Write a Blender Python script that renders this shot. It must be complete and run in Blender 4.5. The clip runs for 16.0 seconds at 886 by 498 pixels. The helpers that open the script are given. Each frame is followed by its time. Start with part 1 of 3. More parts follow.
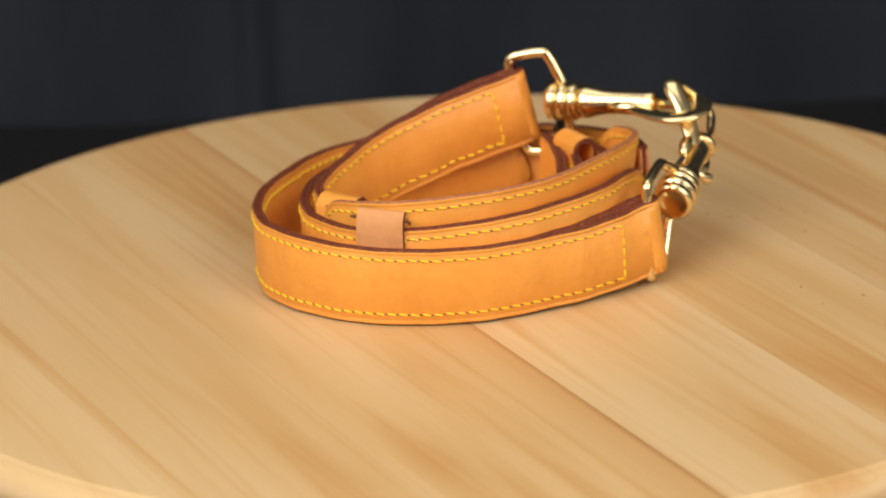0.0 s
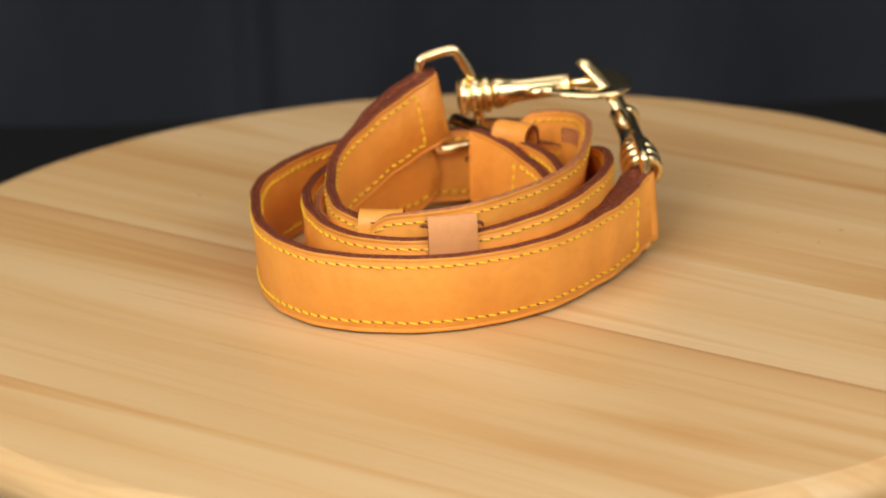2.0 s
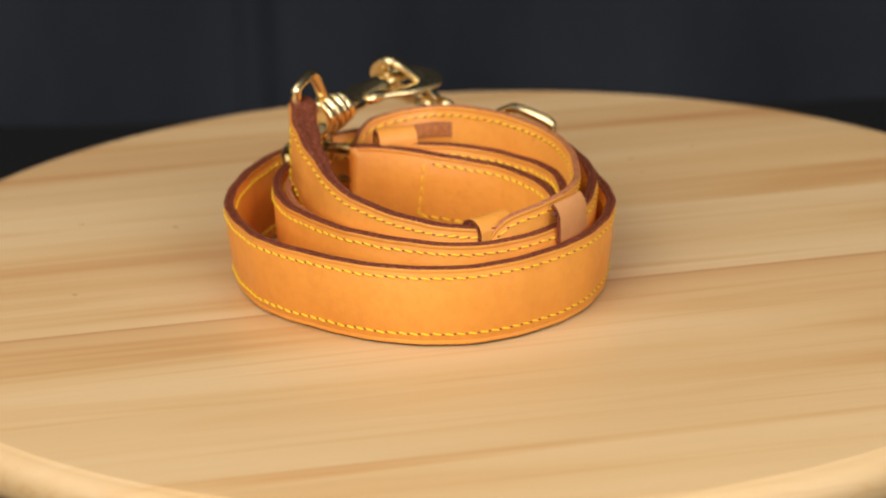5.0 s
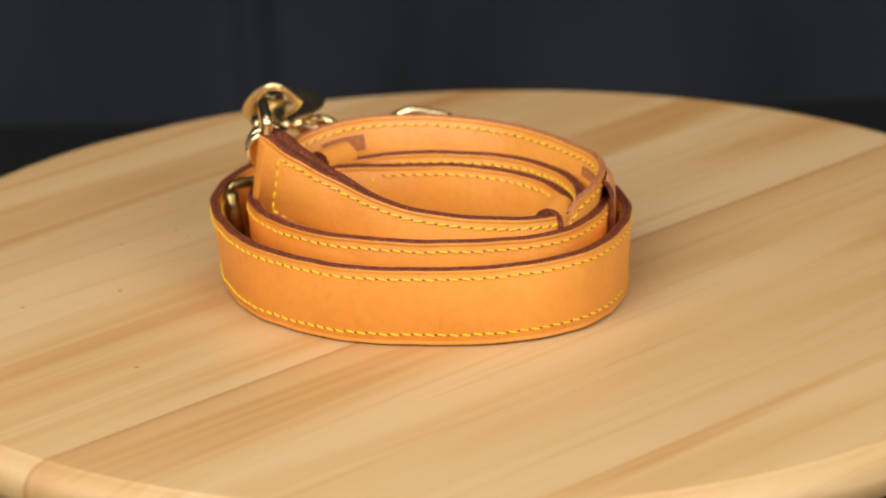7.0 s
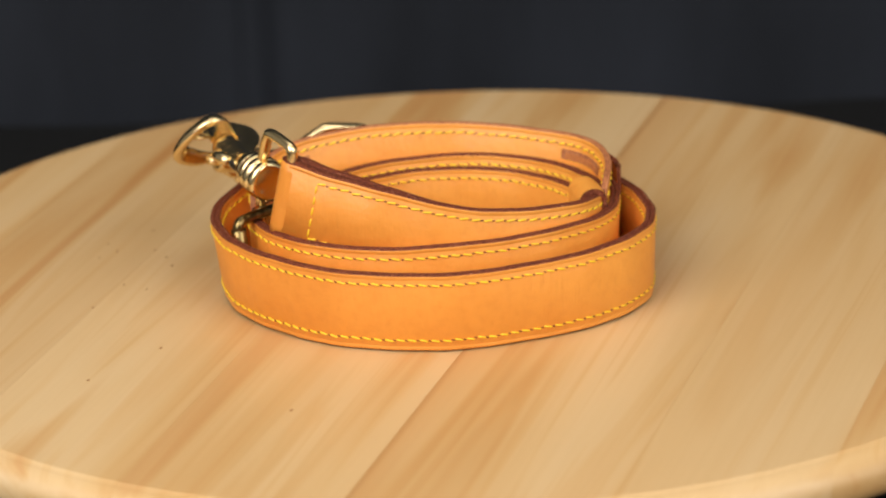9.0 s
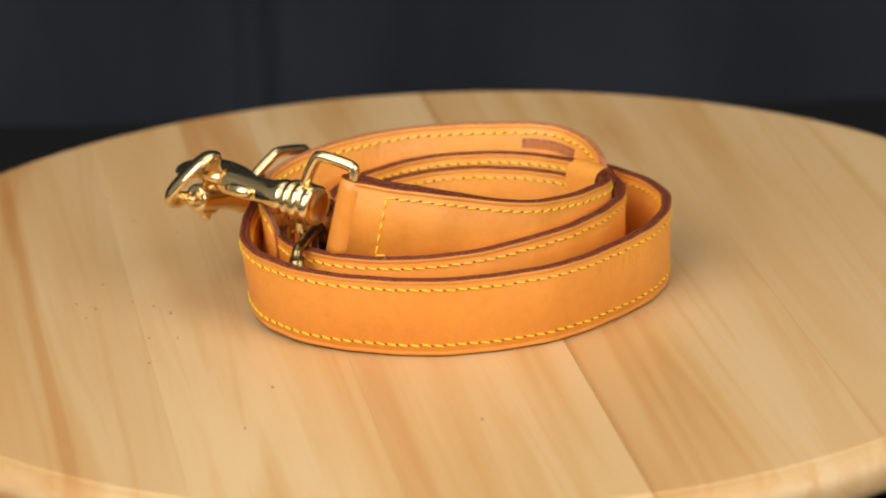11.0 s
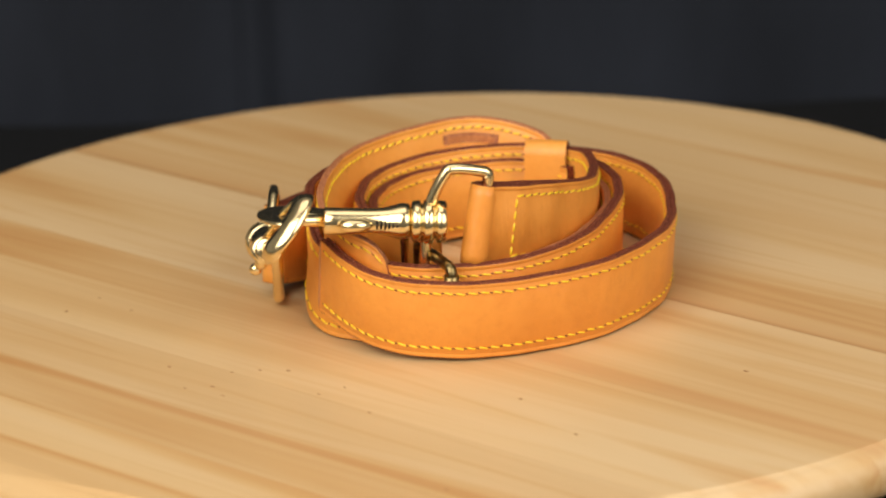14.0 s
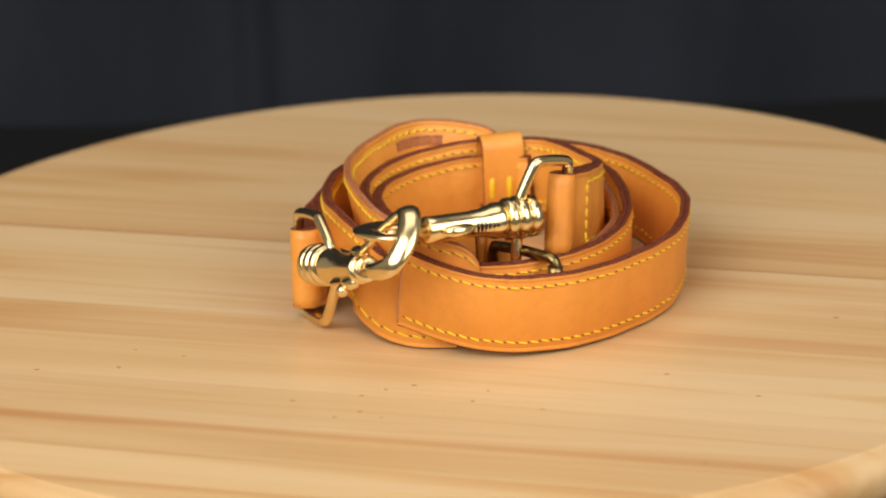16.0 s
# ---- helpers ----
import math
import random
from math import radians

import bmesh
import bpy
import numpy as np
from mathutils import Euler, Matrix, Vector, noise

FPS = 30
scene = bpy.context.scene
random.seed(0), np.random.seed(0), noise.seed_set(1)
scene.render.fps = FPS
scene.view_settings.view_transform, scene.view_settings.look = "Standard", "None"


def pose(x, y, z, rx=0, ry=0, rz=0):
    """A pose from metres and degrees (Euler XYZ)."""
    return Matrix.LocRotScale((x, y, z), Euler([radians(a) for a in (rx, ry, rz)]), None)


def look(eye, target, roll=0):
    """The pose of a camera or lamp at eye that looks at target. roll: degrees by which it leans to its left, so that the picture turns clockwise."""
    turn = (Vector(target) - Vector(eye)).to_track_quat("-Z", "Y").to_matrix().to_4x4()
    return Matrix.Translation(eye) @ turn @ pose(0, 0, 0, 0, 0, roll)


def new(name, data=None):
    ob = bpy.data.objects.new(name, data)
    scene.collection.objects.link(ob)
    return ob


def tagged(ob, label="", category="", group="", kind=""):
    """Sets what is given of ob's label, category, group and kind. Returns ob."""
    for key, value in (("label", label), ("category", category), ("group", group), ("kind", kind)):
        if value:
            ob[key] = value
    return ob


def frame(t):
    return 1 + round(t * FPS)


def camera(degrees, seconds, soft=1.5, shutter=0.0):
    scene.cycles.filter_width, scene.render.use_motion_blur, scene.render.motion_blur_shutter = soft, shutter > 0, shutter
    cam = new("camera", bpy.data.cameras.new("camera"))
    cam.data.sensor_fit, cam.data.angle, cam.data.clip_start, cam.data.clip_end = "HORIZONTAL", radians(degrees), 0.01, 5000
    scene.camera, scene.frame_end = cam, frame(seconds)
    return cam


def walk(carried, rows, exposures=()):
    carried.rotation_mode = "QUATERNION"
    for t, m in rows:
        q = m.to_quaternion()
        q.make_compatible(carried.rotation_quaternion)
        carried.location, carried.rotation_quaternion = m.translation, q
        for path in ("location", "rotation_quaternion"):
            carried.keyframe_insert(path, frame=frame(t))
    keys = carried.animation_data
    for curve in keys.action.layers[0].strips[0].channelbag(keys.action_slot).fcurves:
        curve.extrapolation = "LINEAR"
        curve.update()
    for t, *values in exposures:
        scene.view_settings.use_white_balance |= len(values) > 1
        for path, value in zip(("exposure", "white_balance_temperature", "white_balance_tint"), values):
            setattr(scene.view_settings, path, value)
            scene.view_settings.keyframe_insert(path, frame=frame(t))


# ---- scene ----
# ---------------------------------------------------------------- camera and path
CAM = look((0.0, -1.0802, 0.39177), (-0.00639, 0.0, 0.00774), -1.9365)
cam = camera(13.24, 16.0, 2.1)
cam.data.dof.use_dof, cam.data.dof.focus_distance, cam.data.dof.aperture_fstop = True, 1.092, 12.5
walk(cam, [(0, CAM), (16, CAM)])

# turn of the turntable, degrees at each time
TURN = [(0, 0), (0.5, 6.42), (1, 13.12), (1.5, 21.58), (2, 28.12), (2.5, 36.96), (3, 44.04), (3.5, 51.29), (4, 60.03), (4.5, 68.13),
        (7, 108.49), (7.5, 116.38), (8, 122.83), (8.5, 130.87), (9, 137.19), (11.5, 170.58), (12, 177.4), (12.5, 183.49), (13, 189.74),
        (13.5, 195.95), (14, 203.34), (14.5, 209.33), (15, 215.96), (15.5, 221.86), (16, 227.76)]
WOBBLE = pose(0, 0, 0, 0.1042, 0.1728, 0)      # the disc is not quite square to its axle
SPIN = [(t, pose(0, 0, 0, 0, 0, a) @ WOBBLE) for t, a in TURN]

# ---------------------------------------------------------------- light
world = bpy.data.worlds.new("studio")
scene.world = world
world.use_nodes = True
world.node_tree.nodes["Background"].inputs["Color"].default_value = (1.0, 0.97, 0.93, 1)
world.node_tree.nodes["Background"].inputs["Strength"].default_value = 0.25
scene.view_settings.exposure = 0.0


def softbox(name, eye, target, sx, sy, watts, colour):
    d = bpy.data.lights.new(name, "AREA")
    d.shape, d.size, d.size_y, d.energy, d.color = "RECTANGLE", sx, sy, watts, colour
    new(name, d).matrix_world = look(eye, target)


softbox("softbox_key", (-0.50, -0.70, 0.66), (-0.04, 0, 0), 0.85, 0.85, 11.9, (1.0, 0.97, 0.93))
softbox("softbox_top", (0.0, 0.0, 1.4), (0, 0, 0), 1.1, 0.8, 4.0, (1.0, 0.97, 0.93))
softbox("softbox_fill", (0.60, -0.72, 0.58), (0, 0, 0), 0.8, 0.8, 7.3, (1.0, 0.97, 0.93))


# ---------------------------------------------------------------- materials
def material(name, colour=(0.5, 0.5, 0.5), rough=0.5, metal=0.0):
    m = bpy.data.materials.new(name)
    m.use_nodes = True
    b = m.node_tree.nodes["Principled BSDF"]
    b.inputs["Base Color"].default_value = (*colour, 1)
    b.inputs["Roughness"].default_value = rough
    b.inputs["Metallic"].default_value = metal
    return m, m.node_tree, b


def noise_node(nt, scale, detail=4, stretch=None, turn=0.0, rough=0.55):
    co = nt.nodes.new("ShaderNodeTexCoord")
    mp = nt.nodes.new("ShaderNodeMapping")
    mp.inputs["Rotation"].default_value = (0, 0, turn)
    if stretch:
        mp.inputs["Scale"].default_value = stretch
    n = nt.nodes.new("ShaderNodeTexNoise")
    n.inputs["Scale"].default_value, n.inputs["Detail"].default_value = scale, detail
    n.inputs["Roughness"].default_value = rough
    nt.links.new(co.outputs["Object"], mp.inputs["Vector"])
    nt.links.new(mp.outputs["Vector"], n.inputs["Vector"])
    return n


def ramp(nt, src, stops):
    r = nt.nodes.new("ShaderNodeValToRGB")
    e = r.color_ramp.elements
    while len(e) < len(stops):
        e.new(0.5)
    for el, (p, col) in zip(e, stops):
        el.position, el.color = p, (*col, 1)
    nt.links.new(src, r.inputs["Fac"])
    return r.outputs["Color"]


def mix(nt, a, b, fac, mode="MIX"):
    n = nt.nodes.new("ShaderNodeMix")
    n.data_type, n.blend_type = "RGBA", mode
    if isinstance(fac, float):
        n.inputs[0].default_value = fac
    else:
        nt.links.new(fac, n.inputs[0])
    nt.links.new(a, n.inputs[6])
    if isinstance(b, tuple):
        n.inputs[7].default_value = (*b, 1)
    else:
        nt.links.new(b, n.inputs[7])
    return n.outputs[2]


def bump(nt, b, src, strength, dist):
    n = nt.nodes.new("ShaderNodeBump")
    n.inputs["Strength"].default_value, n.inputs["Distance"].default_value = strength, dist
    nt.links.new(src, n.inputs["Height"])
    nt.links.new(n.outputs["Normal"], b.inputs["Normal"])


def leather(name, base, dark, rough=0.42):
    m, nt, b = material(name, base, rough)
    big = noise_node(nt, 45, 3)
    fine = noise_node(nt, 420, 4)
    col = ramp(nt, big.outputs["Fac"], [(0.3, dark), (0.62, base)])
    spots = ramp(nt, noise_node(nt, 160, 2).outputs["Fac"], [(0.2, (0.7, 0.62, 0.55)), (0.3, (1, 1, 1))])
    rr = nt.nodes.new("ShaderNodeMapRange")
    rr.inputs[3].default_value, rr.inputs[4].default_value = rough - 0.07, rough + 0.1
    nt.links.new(big.outputs["Fac"], rr.inputs[0])
    nt.links.new(rr.outputs[0], b.inputs["Roughness"])
    mid = noise_node(nt, 330, 5)
    tint = ramp(nt, mid.outputs["Fac"], [(0.30, (0.95, 0.92, 0.88)), (0.52, (1, 1, 1)), (0.75, (1.02, 1.03, 1.05))])
    # darker, redder tint towards one side of the coil, with an uneven border
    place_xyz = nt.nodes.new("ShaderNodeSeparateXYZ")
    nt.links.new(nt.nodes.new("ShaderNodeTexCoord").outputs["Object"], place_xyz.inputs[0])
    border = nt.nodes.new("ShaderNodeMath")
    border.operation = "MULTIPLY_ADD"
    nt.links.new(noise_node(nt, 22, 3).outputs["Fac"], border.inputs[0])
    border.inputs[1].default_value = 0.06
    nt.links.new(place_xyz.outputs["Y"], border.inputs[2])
    side_tint = ramp(nt, border.outputs[0], [(0.035, (1, 1, 1)), (0.11, (0.93, 0.82, 0.72))])
    tint = mix(nt, tint, side_tint, 1.0, "MULTIPLY")
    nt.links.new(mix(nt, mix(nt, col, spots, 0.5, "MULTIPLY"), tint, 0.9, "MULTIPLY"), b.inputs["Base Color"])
    height = nt.nodes.new("ShaderNodeMath")
    height.operation = "MULTIPLY_ADD"
    nt.links.new(mid.outputs["Fac"], height.inputs[0])
    height.inputs[1].default_value = 1.6
    nt.links.new(fine.outputs["Fac"], height.inputs[2])
    # fine upright creases where the strap bends
    crease = noise_node(nt, 620, 2, (1, 1, 0.10))
    where = ramp(nt, noise_node(nt, 28, 2).outputs["Fac"], [(0.42, (0, 0, 0)), (0.62, (1, 1, 1))])
    worn = nt.nodes.new("ShaderNodeMath")
    worn.operation = "MULTIPLY"
    nt.links.new(crease.outputs["Fac"], worn.inputs[0])
    nt.links.new(where, worn.inputs[1])
    total = nt.nodes.new("ShaderNodeMath")
    total.operation = "MULTIPLY_ADD"
    nt.links.new(worn.outputs[0], total.inputs[0])
    total.inputs[1].default_value = 1.5
    nt.links.new(height.outputs[0], total.inputs[2])
    bump(nt, b, total.outputs[0], 0.42, 0.0003)
    return m


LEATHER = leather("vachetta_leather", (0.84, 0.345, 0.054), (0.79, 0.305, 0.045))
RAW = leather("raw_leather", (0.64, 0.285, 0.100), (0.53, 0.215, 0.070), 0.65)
EDGE, _nt, _b = material("edge_paint", (0.16, 0.04, 0.018), 0.62)
_n = noise_node(_nt, 1300, 5, None, 0.0, 0.7)
_nt.links.new(ramp(_nt, _n.outputs["Fac"], [(0.30, (0.04, 0.008, 0.004)), (0.48, (0.135, 0.029, 0.012)), (0.60, (0.23, 0.056, 0.021)), (0.66, (0.36, 0.15, 0.085)), (0.74, (0.62, 0.42, 0.32))]),
              _b.inputs["Base Color"])
_b.inputs["Specular IOR Level"].default_value = 0.25
bump(_nt, _b, _n.outputs["Fac"], 0.6, 0.0003)
RAW_EDGE, _nt, _b = material("bare_leather_edge", (0.42, 0.15, 0.05), 0.65)
_n = noise_node(_nt, 700, 4)
_nt.links.new(ramp(_nt, _n.outputs["Fac"], [(0.3, (0.24, 0.07, 0.025)), (0.5, (0.40, 0.14, 0.048)), (0.7, (0.48, 0.19, 0.07))]), _b.inputs["Base Color"])
bump(_nt, _b, _n.outputs["Fac"], 0.4, 0.0003)
SLIT, _nt, _b = material("cut_leather", (0.47, 0.16, 0.04), 0.8)
_n = noise_node(_nt, 800, 4)
_nt.links.new(ramp(_nt, _n.outputs["Fac"], [(0.35, (0.40, 0.125, 0.032)), (0.65, (0.55, 0.20, 0.055))]), _b.inputs["Base Color"])
THREAD, _nt, _b = material("yellow_thread", (0.93, 0.60, 0.02), 0.5)
HOLE, _nt, _b = material("needle_hole", (0.13, 0.035, 0.008), 0.8)
BRASS, _nt, _b = material("polished_brass", (0.94, 0.74, 0.39), 0.15, 1.0)
_n = noise_node(_nt, 260, 3)
_r = _nt.nodes.new("ShaderNodeMapRange")
_r.inputs[3].default_value, _r.inputs[4].default_value = 0.13, 0.26
_nt.links.new(_n.outputs["Fac"], _r.inputs[0])
_nt.links.new(_r.outputs[0], _b.inputs["Roughness"])
OLD, _nt, _b = material("tarnished_brass", (0.36, 0.25, 0.10), 0.28, 1.0)
_n = noise_node(_nt, 400, 4)
_nt.links.new(ramp(_nt, _n.outputs["Fac"], [(0.35, (0.10, 0.07, 0.03)), (0.65, (0.32, 0.225, 0.09))]), _b.inputs["Base Color"])
SPRING, _nt, _b = material("spring_steel", (0.06, 0.05, 0.04), 0.35, 1.0)

GRAIN = radians(-64)                            # run of the boards on the disc


def pine():
    m, nt, b = material("lacquered_pine", (0.6, 0.4, 0.2), 0.3)
    info = nt.nodes.new("ShaderNodeObjectInfo")
    co = nt.nodes.new("ShaderNodeTexCoord")
    mp = nt.nodes.new("ShaderNodeMapping")
    mp.inputs["Rotation"].default_value = (0, 0, -GRAIN)
    nt.links.new(co.outputs["Object"], mp.inputs["Vector"])
    off = nt.nodes.new("ShaderNodeVectorMath")
    off.operation = "MULTIPLY_ADD"
    nt.links.new(info.outputs["Random"], off.inputs[0])
    off.inputs[1].default_value = (7.1, 3.7, 5.3)
    nt.links.new(mp.outputs["Vector"], off.inputs[2])

    def grain(scale, stretch, detail, dist=0.0):
        s = nt.nodes.new("ShaderNodeVectorMath")
        s.operation = "MULTIPLY"
        s.inputs[1].default_value = stretch
        nt.links.new(off.outputs[0], s.inputs[0])
        n = nt.nodes.new("ShaderNodeTexNoise")
        n.inputs["Scale"].default_value, n.inputs["Detail"].default_value = scale, detail
        n.inputs["Distortion"].default_value = dist
        nt.links.new(s.outputs[0], n.inputs["Vector"])
        return n.outputs["Fac"]
    broad = grain(26, (0.10, 1, 1), 3, 0.5)
    streak = grain(58, (0.045, 1, 1), 3, 0.9)
    fibre = grain(520, (0.03, 1, 1), 3)
    c1 = ramp(nt, broad, [(0.28, (0.57, 0.33, 0.128)), (0.45, (0.645, 0.425, 0.200)), (0.7, (0.69, 0.49, 0.265))])
    c2 = ramp(nt, streak, [(0.30, (0.80, 0.58, 0.36)), (0.38, (0.90, 0.79, 0.64)), (0.47, (1, 1, 1)), (0.58, (0.99, 0.985, 0.97)), (0.62, (0.93, 0.85, 0.74)), (0.68, (1, 1, 1))])
    c3 = ramp(nt, fibre, [(0.3, (0.9, 0.85, 0.8)), (0.6, (1, 1, 1))])
    col = mix(nt, mix(nt, c1, c2, 0.7, "MULTIPLY"), c3, 0.22, "MULTIPLY")
    # reddish heartwood running along one glued joint
    sep = nt.nodes.new("ShaderNodeSeparateXYZ")
    nt.links.new(mp.outputs["Vector"], sep.inputs[0])
    wav = nt.nodes.new("ShaderNodeMath")
    wav.operation = "MULTIPLY_ADD"
    nt.links.new(broad, wav.inputs[0])
    wav.inputs[1].default_value = 0.05
    nt.links.new(sep.outputs["Y"], wav.inputs[2])
    heart = nt.nodes.new("ShaderNodeMapRange")
    heart.inputs[1].default_value, heart.inputs[2].default_value = -0.012, 0.010
    nt.links.new(wav.outputs[0], heart.inputs[0])
    side = nt.nodes.new("ShaderNodeMath")
    side.operation = "LESS_THAN"
    nt.links.new(sep.outputs["Y"], side.inputs[0])
    side.inputs[1].default_value = -0.0173
    both = nt.nodes.new("ShaderNodeMath")
    both.operation = "MULTIPLY"
    nt.links.new(heart.outputs[0], both.inputs[0])
    nt.links.new(side.outputs[0], both.inputs[1])
    weak = nt.nodes.new("ShaderNodeMath")
    weak.operation = "MULTIPLY"
    nt.links.new(both.outputs[0], weak.inputs[0])
    weak.inputs[1].default_value = 0.62
    col = mix(nt, col, (0.52, 0.26, 0.085), weak.outputs[0])
    # thin dark glue line along the same joint
    line = nt.nodes.new("ShaderNodeMapRange")
    line.inputs[1].default_value, line.inputs[2].default_value = -0.0196, -0.0176
    nt.links.new(sep.outputs["Y"], line.inputs[0])
    thin = nt.nodes.new("ShaderNodeMath")
    thin.operation = "MULTIPLY"
    nt.links.new(line.outputs[0], thin.inputs[0])
    nt.links.new(side.outputs[0], thin.inputs[1])
    thin2 = nt.nodes.new("ShaderNodeMath")
    thin2.operation = "MULTIPLY"
    nt.links.new(thin.outputs[0], thin2.inputs[0])
    nt.links.new(streak, thin2.inputs[1])
    col = mix(nt, col, (0.36, 0.16, 0.045), thin2.outputs[0])
    tone = ramp(nt, info.outputs["Random"], [(0.0, (0.93, 0.88, 0.82)), (1.0, (1.03, 1.02, 1.0))])
    nt.links.new(mix(nt, col, tone, 1.0, "MULTIPLY"), b.inputs["Base Color"])
    # fibres spread the gloss across the grain
    across = nt.nodes.new("ShaderNodeVectorTransform")
    across.vector_type, across.convert_from, across.convert_to = "VECTOR", "OBJECT", "WORLD"
    across.inputs[0].default_value = (-math.sin(GRAIN), math.cos(GRAIN), 0)
    nt.links.new(across.outputs[0], b.inputs["Tangent"])
    b.inputs["Roughness"].default_value, b.inputs["Anisotropic"].default_value = 0.5, 0.85
    b.inputs["Coat Weight"].default_value, b.inputs["Coat Roughness"].default_value = 0.25, 0.22
    bump(nt, b, fibre, 0.08, 0.0002)
    return m


PINE = pine()
KNOT, _nt, _b = material("resin_fleck", (0.36, 0.16, 0.05), 0.5)


def cloth(name, colour, dark, stretch=None):
    m, nt, b = material(name, colour, 0.9)
    b.inputs["Specular IOR Level"].default_value = 0.3
    n = noise_node(nt, 5, 5, stretch)
    w = noise_node(nt, 900, 2)
    nt.links.new(ramp(nt, n.outputs["Fac"], [(0.3, dark), (0.7, colour)]), b.inputs["Base Color"])
    bump(nt, b, w.outputs["Fac"], 0.4, 0.0006)
    return m


BACKDROP = cloth("charcoal_backdrop_cloth", (0.0172, 0.0200, 0.0274), (0.0080, 0.0095, 0.0134), (3.0, 3.0, 0.9))
PLASTER, _nt, _b = material("white_wall_paint", (0.74, 0.73, 0.71), 0.7)
_n = noise_node(_nt, 3, 4)
_nt.links.new(ramp(_nt, _n.outputs["Fac"], [(0.3, (0.70, 0.69, 0.67)), (0.7, (0.76, 0.75, 0.73))]), _b.inputs["Base Color"])
bump(_nt, _b, noise_node(_nt, 300, 3).outputs["Fac"], 0.1, 0.001)
FLOOR, _nt, _b = material("grey_floor", (0.30, 0.29, 0.28), 0.5)
_n = noise_node(_nt, 6, 5)
_nt.links.new(ramp(_nt, _n.outputs["Fac"], [(0.3, (0.25, 0.24, 0.23)), (0.7, (0.34, 0.33, 0.32))]), _b.inputs["Base Color"])
TABLECLOTH = cloth("black_table_cloth", (0.0026, 0.0026, 0.0031), (0.0016, 0.0016, 0.0019))


# ---------------------------------------------------------------- mesh helpers
def part(name, bm, mat, parent, label="", smooth=True, kind=""):
    me = bpy.data.meshes.new(name)
    bmesh.ops.recalc_face_normals(bm, faces=bm.faces[:])
    for f in bm.faces:
        f.smooth = smooth
    bm.to_mesh(me)
    bm.free()
    for k in (mat if isinstance(mat, (list, tuple)) else [mat]):
        me.materials.append(k)
    ob = new(name, me)
    ob.parent = parent
    return tagged(ob, label=label, kind=kind)


def spline(points, step):
    """Even samples along a smooth curve through the points (any dimension)."""
    p = np.array(points, float)
    p = np.vstack([2 * p[0] - p[1], p, 2 * p[-1] - p[-2]])
    out = []
    for k in range(1, len(p) - 2):
        for u in np.linspace(0, 1, 24, endpoint=False):
            a, b, c, d = p[k - 1:k + 3]
            out.append(0.5 * (2 * b + (c - a) * u + (2 * a - 5 * b + 4 * c - d) * u * u + (3 * b - a - 3 * c + d) * u ** 3))
    out.append(p[-2])
    out = np.array(out)
    s = np.concatenate([[0], np.cumsum(np.linalg.norm(np.diff(out[:, :2], axis=0), axis=1))])
    n = max(3, int(s[-1] / step))
    q = np.linspace(0, s[-1], n)
    return np.stack([np.interp(q, s, out[:, i]) for i in range(out.shape[1])], 1), q


def tube(bm, points, radius, sides=12, squash=1.0, closed=False):
    """A round bar along 3D points; radius may be a list."""
    pts = [Vector(p) for p in points]
    n = len(pts)
    rad = radius if isinstance(radius, (list, tuple, np.ndarray)) else [radius] * n
    rings, ref = [], None
    for i, p in enumerate(pts):
        a = pts[i - 1] if (i or closed) else p
        b = pts[(i + 1) % n] if (i < n - 1 or closed) else p
        t = (b - a).normalized()
        if ref is None:
            ref = t.orthogonal().normalized() if abs(t.z) > 0.9 else Vector((0, 0, 1))
        x = (ref - t * ref.dot(t)).normalized()
        ref = x
        y = t.cross(x)
        rings.append([bm.verts.new(p + (x * math.cos(v) * squash + y * math.sin(v)) * rad[i])
                      for v in (math.tau * k / sides for k in range(sides))])
    pairs = list(zip(rings, rings[1:])) + ([(rings[-1], rings[0])] if closed else [])
    for r0, r1 in pairs:
        for k in range(sides):
            bm.faces.new((r0[k], r0[(k + 1) % sides], r1[(k + 1) % sides], r1[k]))
    if not closed:
        bm.faces.new(rings[0][::-1])
        bm.faces.new(rings[-1])


def smooth3(points, n=10):
    p = [Vector(q) for q in points]
    p = [2 * p[0] - p[1]] + p + [2 * p[-1] - p[-2]]
    out = []
    for k in range(1, len(p) - 2):
        a, b, c, d = p[k - 1:k + 3]
        for j in range(n):
            u = j / n
            out.append(0.5 * (2 * b + (c - a) * u + (2 * a - 5 * b + 4 * c - d) * u * u + (3 * b - a - 3 * c + d) * u ** 3))
    return out + [p[-2]]


def lathe(bm, profile, sides=28):
    """A turned body about local x from (x, r) pairs."""
    rings = []
    for x, r in profile:
        rings.append([bm.verts.new((x, r * math.cos(v), r * math.sin(v))) for v in (math.tau * k / sides for k in range(sides))])
    for r0, r1 in zip(rings, rings[1:]):
        for k in range(sides):
            bm.faces.new((r0[k], r0[(k + 1) % sides], r1[(k + 1) % sides], r1[k]))
    bm.faces.new(rings[0][::-1])
    bm.faces.new(rings[-1])


# ---------------------------------------------------------------- table and backdrop
def sheet(name, grid, mat, label, category):
    bm = bmesh.new()
    rows = [[bm.verts.new(p) for p in r] for r in grid]
    for a, b in zip(rows, rows[1:]):
        for k in range(len(a) - 1):
            bm.faces.new((a[k], a[k + 1], b[k + 1], b[k]))
    ob = part(name, bm, mat, None)
    return tagged(ob, label, category, kind="structure")


TABLE_Z, WALL_Y = -0.06, 0.345
FLOOR_Z, CEIL_Z, ROOM_X, ROOM_Y0, ROOM_Y1 = -0.80, 1.75, 1.7, -2.1, 1.1


